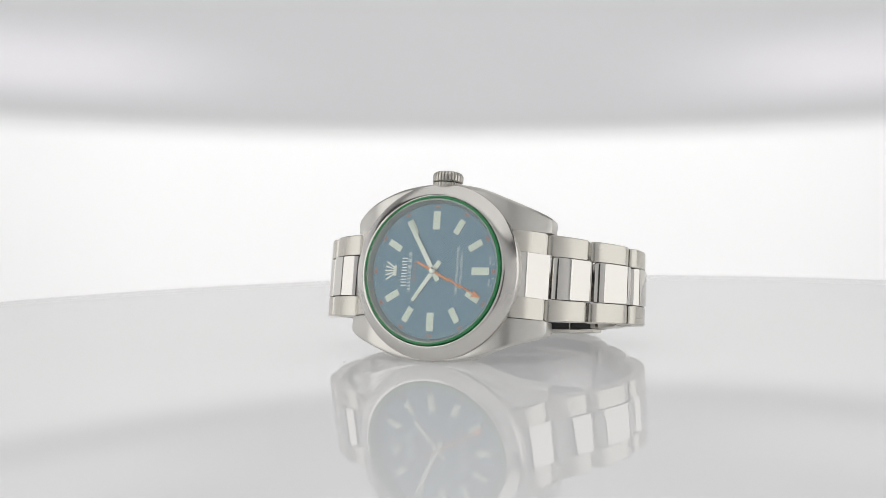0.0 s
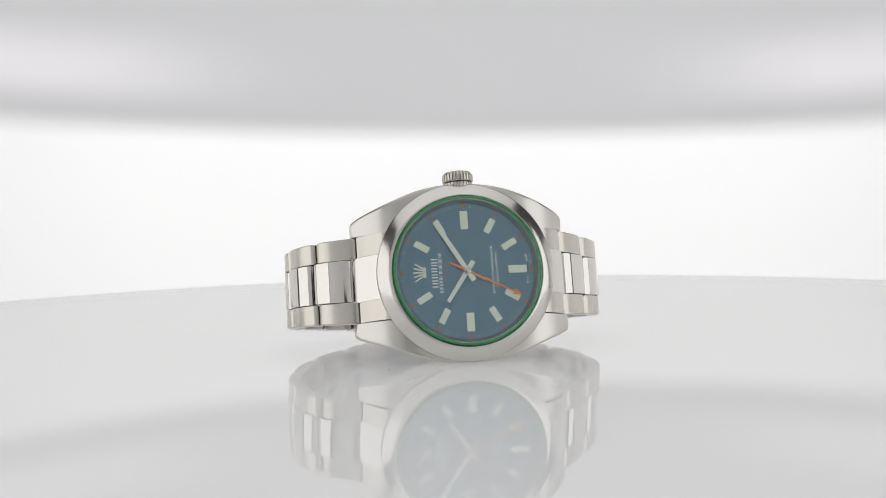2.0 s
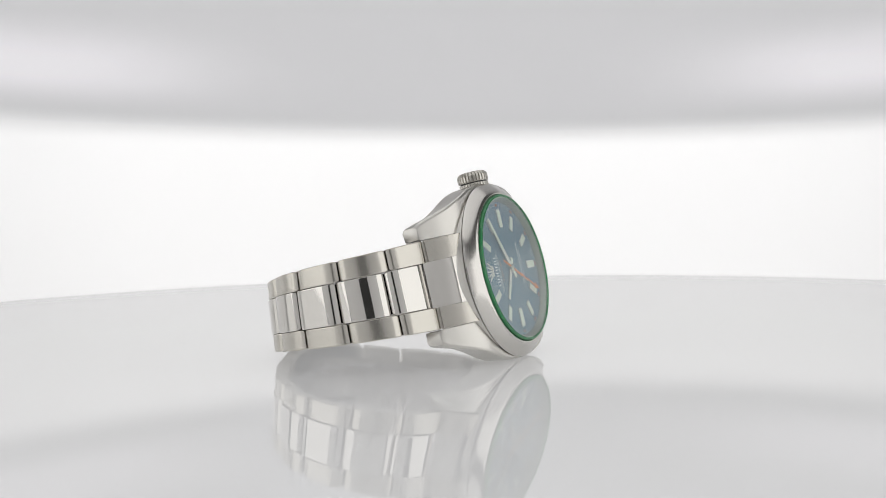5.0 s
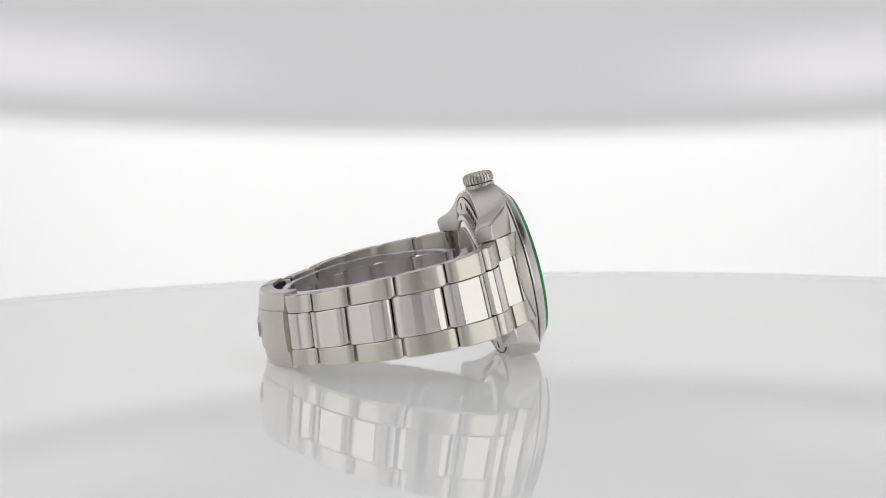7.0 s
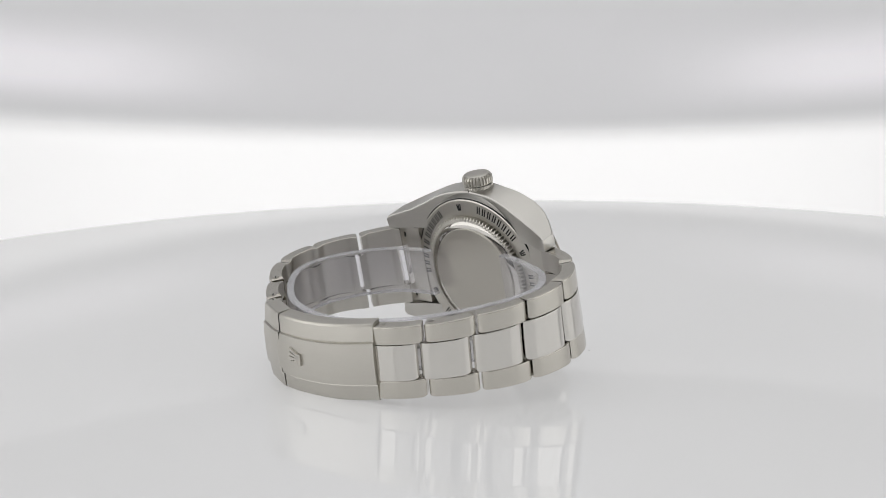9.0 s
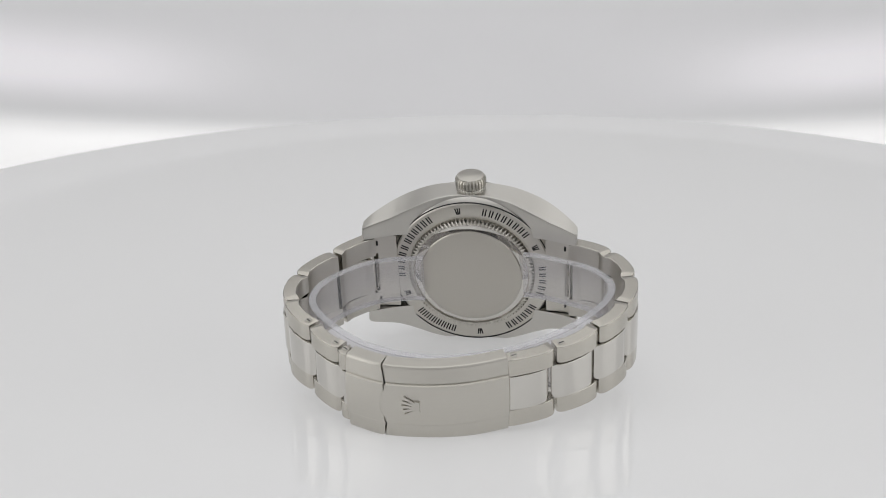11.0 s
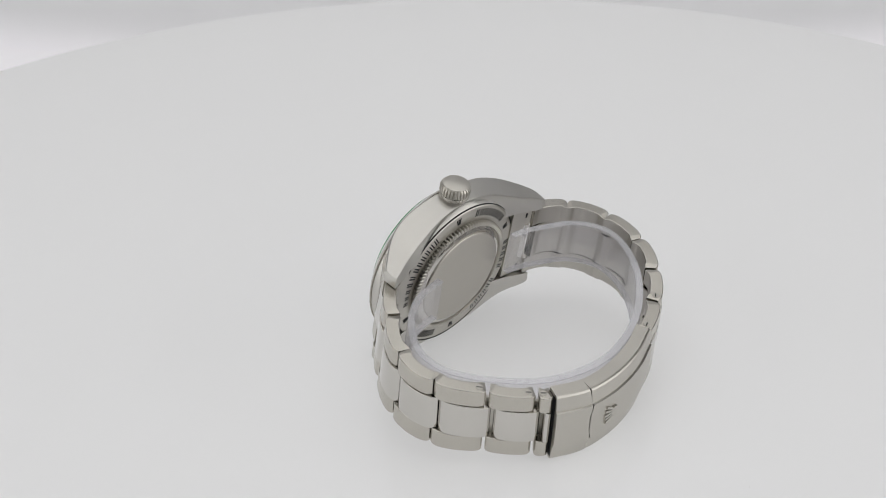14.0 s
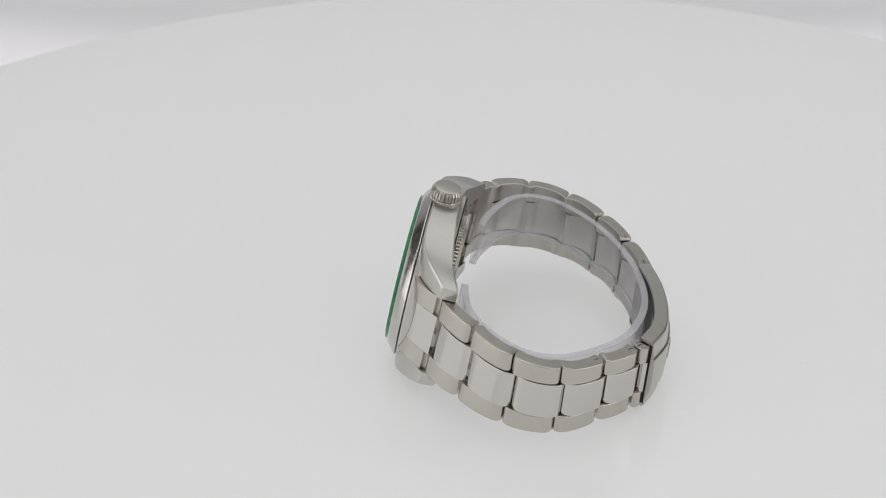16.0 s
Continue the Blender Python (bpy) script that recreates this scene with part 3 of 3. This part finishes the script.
def clasp(watch):
    line = spline([(-13.1, 55.3), (-6.5, 57.9), (0.5, 59.4), (7.5, 59.8), (13.5, 59.1), (20.0, 56.6)], 8)
    L = length_at(line, (20.0, 56.6))
    seam = length_at(line, (12.3, 59.4))
    body = None
    for name, s0, s1, n, wide in (("clasp_cover", 0, seam - 0.22, 14, 8.15), ("flip_lock", seam + 0.22, L, 6, 8.25)):
        pts = along(line, s0, s1, n)
        bm = bmesh.new()
        rows = []
        for i, p in enumerate(pts):
            a, b = Vector(pts[max(i - 1, 0)]), Vector(pts[min(i + 1, n - 1)])
            d = (b - a).normalized()
            o = Vector((-d.y, d.x))
            prof = [(-4.35, 0.02), (-1.5, 0.2), (1.5, 0.2), (4.35, 0.02), (4.5, -0.42), (4.75, -0.36), (wide - 0.45, -0.72), (wide - 0.1, -0.95), (wide, -1.25), (wide, -4.0), (wide - 0.7, -4.0),
                    (wide - 0.75, -1.9), (-wide + 0.75, -1.9), (-wide + 0.7, -4.0), (-wide, -4.0), (-wide, -1.25), (-wide + 0.1, -0.95), (-wide + 0.45, -0.72), (-4.75, -0.36), (-4.5, -0.42)]
            edge = (name == "clasp_cover" and i == n - 1) or (name == "flip_lock" and i == 0)
            row = []
            for z, h in prof:
                q = 0.5 * math.cos(z * 0.62) - 0.2 if edge else 0.0
                row.append(bm.verts.new((p[0] + o.x * h + d.x * q, p[1] + o.y * h + d.y * q, z)))
            rows.append(row)
        k = len(rows[0])
        for s, t in zip(rows, rows[1:]):
            for j in range(k):
                bm.faces.new((s[j], t[j], t[(j + 1) % k], s[(j + 1) % k]))
        for cap in (rows[0], rows[-1]):
            bmesh.ops.triangulate(bm, faces=[bm.faces.new(cap)])
        settle(bm)
        ob = part(name, bm, satin, watch, "brushed steel folding clasp cover" if body is None else "hinged steel flip lock of the clasp", sharp=8)
        body = body or ob
    # dark plate over the clasp's end, painted as the shade of its opening
    e0, e1 = (Vector(q) for q in along(line, L - 0.5, L, 2))
    d = (e1 - e0).normalized()
    o = Vector((-d.y, d.x))
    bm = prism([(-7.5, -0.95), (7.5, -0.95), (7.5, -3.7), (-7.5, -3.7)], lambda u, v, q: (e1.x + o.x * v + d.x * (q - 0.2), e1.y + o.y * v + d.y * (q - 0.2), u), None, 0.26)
    part("mouth_shade", settle(bm), gap_shade, body, "dark plate painted as shade in the open end of the clasp")
    # folding blade inside the clasp, and a dark slab painted as the hollow's shade
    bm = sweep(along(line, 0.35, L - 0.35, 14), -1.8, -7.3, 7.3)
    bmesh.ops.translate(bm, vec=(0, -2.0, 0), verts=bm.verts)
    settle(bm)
    part("clasp_shade", bm, gap_shade, body, "dark slab painted as shade inside the clasp")
    inner = spline([(-18, 50.0), (-9, 54.2), (0.5, 55.7), (9.5, 55.5), (17.5, 53.0), (25.0, 47.4), (30.5, 41.0)], 6)
    part("folding_blade", settle(bevel(sweep([tuple(p) for p in inner], 0.7, -4.8, 4.8), 0.15, 1, 50)), satin, body, "steel folding blade")
    # raised emblem: a fan of five bars on a base
    o = Vector((6.5, 59.85))
    for k in range(5):
        u, tip, end = (k - 2) * 0.36, (k - 2) * 1.0, -1.6 + abs(k - 2) * 0.25
        bm = prism([(1.3, u - 0.24), (end, tip - 0.3), (end, tip + 0.3), (1.3, u + 0.24)], lambda a, b, q: (o.x - a, o.y + a * 0.05 - 0.2 + q, b), None, 0.75)
        part("emblem_bar", settle(bevel(bm, 0.12, 2)), satin, body, "raised steel emblem")
    bm = prism([(1.2, -1.35), (2.1, -1.2), (2.1, 1.2), (1.2, 1.35)], lambda a, b, q: (o.x - a, o.y - 0.05 + q, b), None, 0.65)
    part("emblem_base", settle(bevel(bm, 0.15, 2)), satin, body)


def wristwatch():
    watch = tagged(new("wristwatch"), "steel wristwatch with blue dial and link bracelet lying on its side", "wristwatch")
    case(watch)
    bezel(watch)
    crystal(watch)
    dial(watch)
    hands_of_dial(watch)
    crown(watch)
    caseback(watch)
    bracelet(watch)
    clasp(watch)
    return watch


def support_strip():
    """Clear plastic strip bent inside the bracelet, open behind the case."""
    line = spline([(10.5, 12.2), (15, 12.9), (20.5, 14.6), (26.2, 18.8), (30.9, 25.2), (32.4, 31), (31.2, 37.2), (25.0, 45.0), (16, 51.4), (4, 54.3), (-7, 53.0),
                   (-17.5, 48.5), (-26.3, 41.2), (-32.0, 32.3), (-33.0, 24.5), (-28.5, 18), (-21, 14.6), (-16.5, 13.2), (-12.5, 12.6)], 5)
    n = len(line)
    bm = sweep([tuple(p) for p in line], 1.5, [-4.8 + 2.2 * i / n for i in range(n)], [5.9 + 2.2 * i / n for i in range(n)])
    bevel(bm, 0.2, 2, 50)
    settle(bm)
    ob = part("bracelet_support", bm, plastic, None, "clear bent plastic strip inside the watch bracelet", sharp=40)
    ob.visible_shadow = False
    for low in (True, False):
        z0 = [(-4.92 if low else 5.85) + 2.2 * i / n for i in range(n)]
        rim = settle(bevel(sweep([tuple(p) for p in line], 1.55, z0, [z + 0.22 for z in z0]), 0.08, 1, 50))
        edge = part("strip_edge", rim, frosted, ob, "whitish cut edge of the plastic strip", sharp=40)
        edge.visible_shadow = False
    return tagged(ob, category="plastic strip")


studio()
table = turntable()
rig = backdrop()
watch = wristwatch()
strip = support_strip()

# The watch leans back on its case side and its clasp.
LEAN = Matrix(((0.99976, -0.01990, -0.00945, -0.00120), (0.02150, 0.97487, 0.22172, -0.01240), (0.00480, -0.22187, 0.97506, 0.01173), (0, 0, 0, 1)))


def motions():
    times = [k * 0.5 for k in range(33)]
    ride = [(t, Matrix.Rotation(radians(SPIN * (t - 1.5)), 4, "Z")) for t in times]
    walk(table, [(t, Matrix.Translation((0, 0, TABLE)) @ m) for t, m in ride])
    walk(watch, [(t, m @ LEAN) for t, m in ride])
    walk(strip, [(t, m @ LEAN) for t, m in ride])
    fix = arm_pose(3.56)
    square = look(fix.translation, fix.translation + Vector((0, math.cos(radians(3.56)), -math.sin(radians(3.56)))))
    level = fix @ square.inverted()           # the backdrop is square to the camera
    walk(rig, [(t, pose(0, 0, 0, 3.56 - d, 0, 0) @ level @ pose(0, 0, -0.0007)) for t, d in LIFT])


motions()
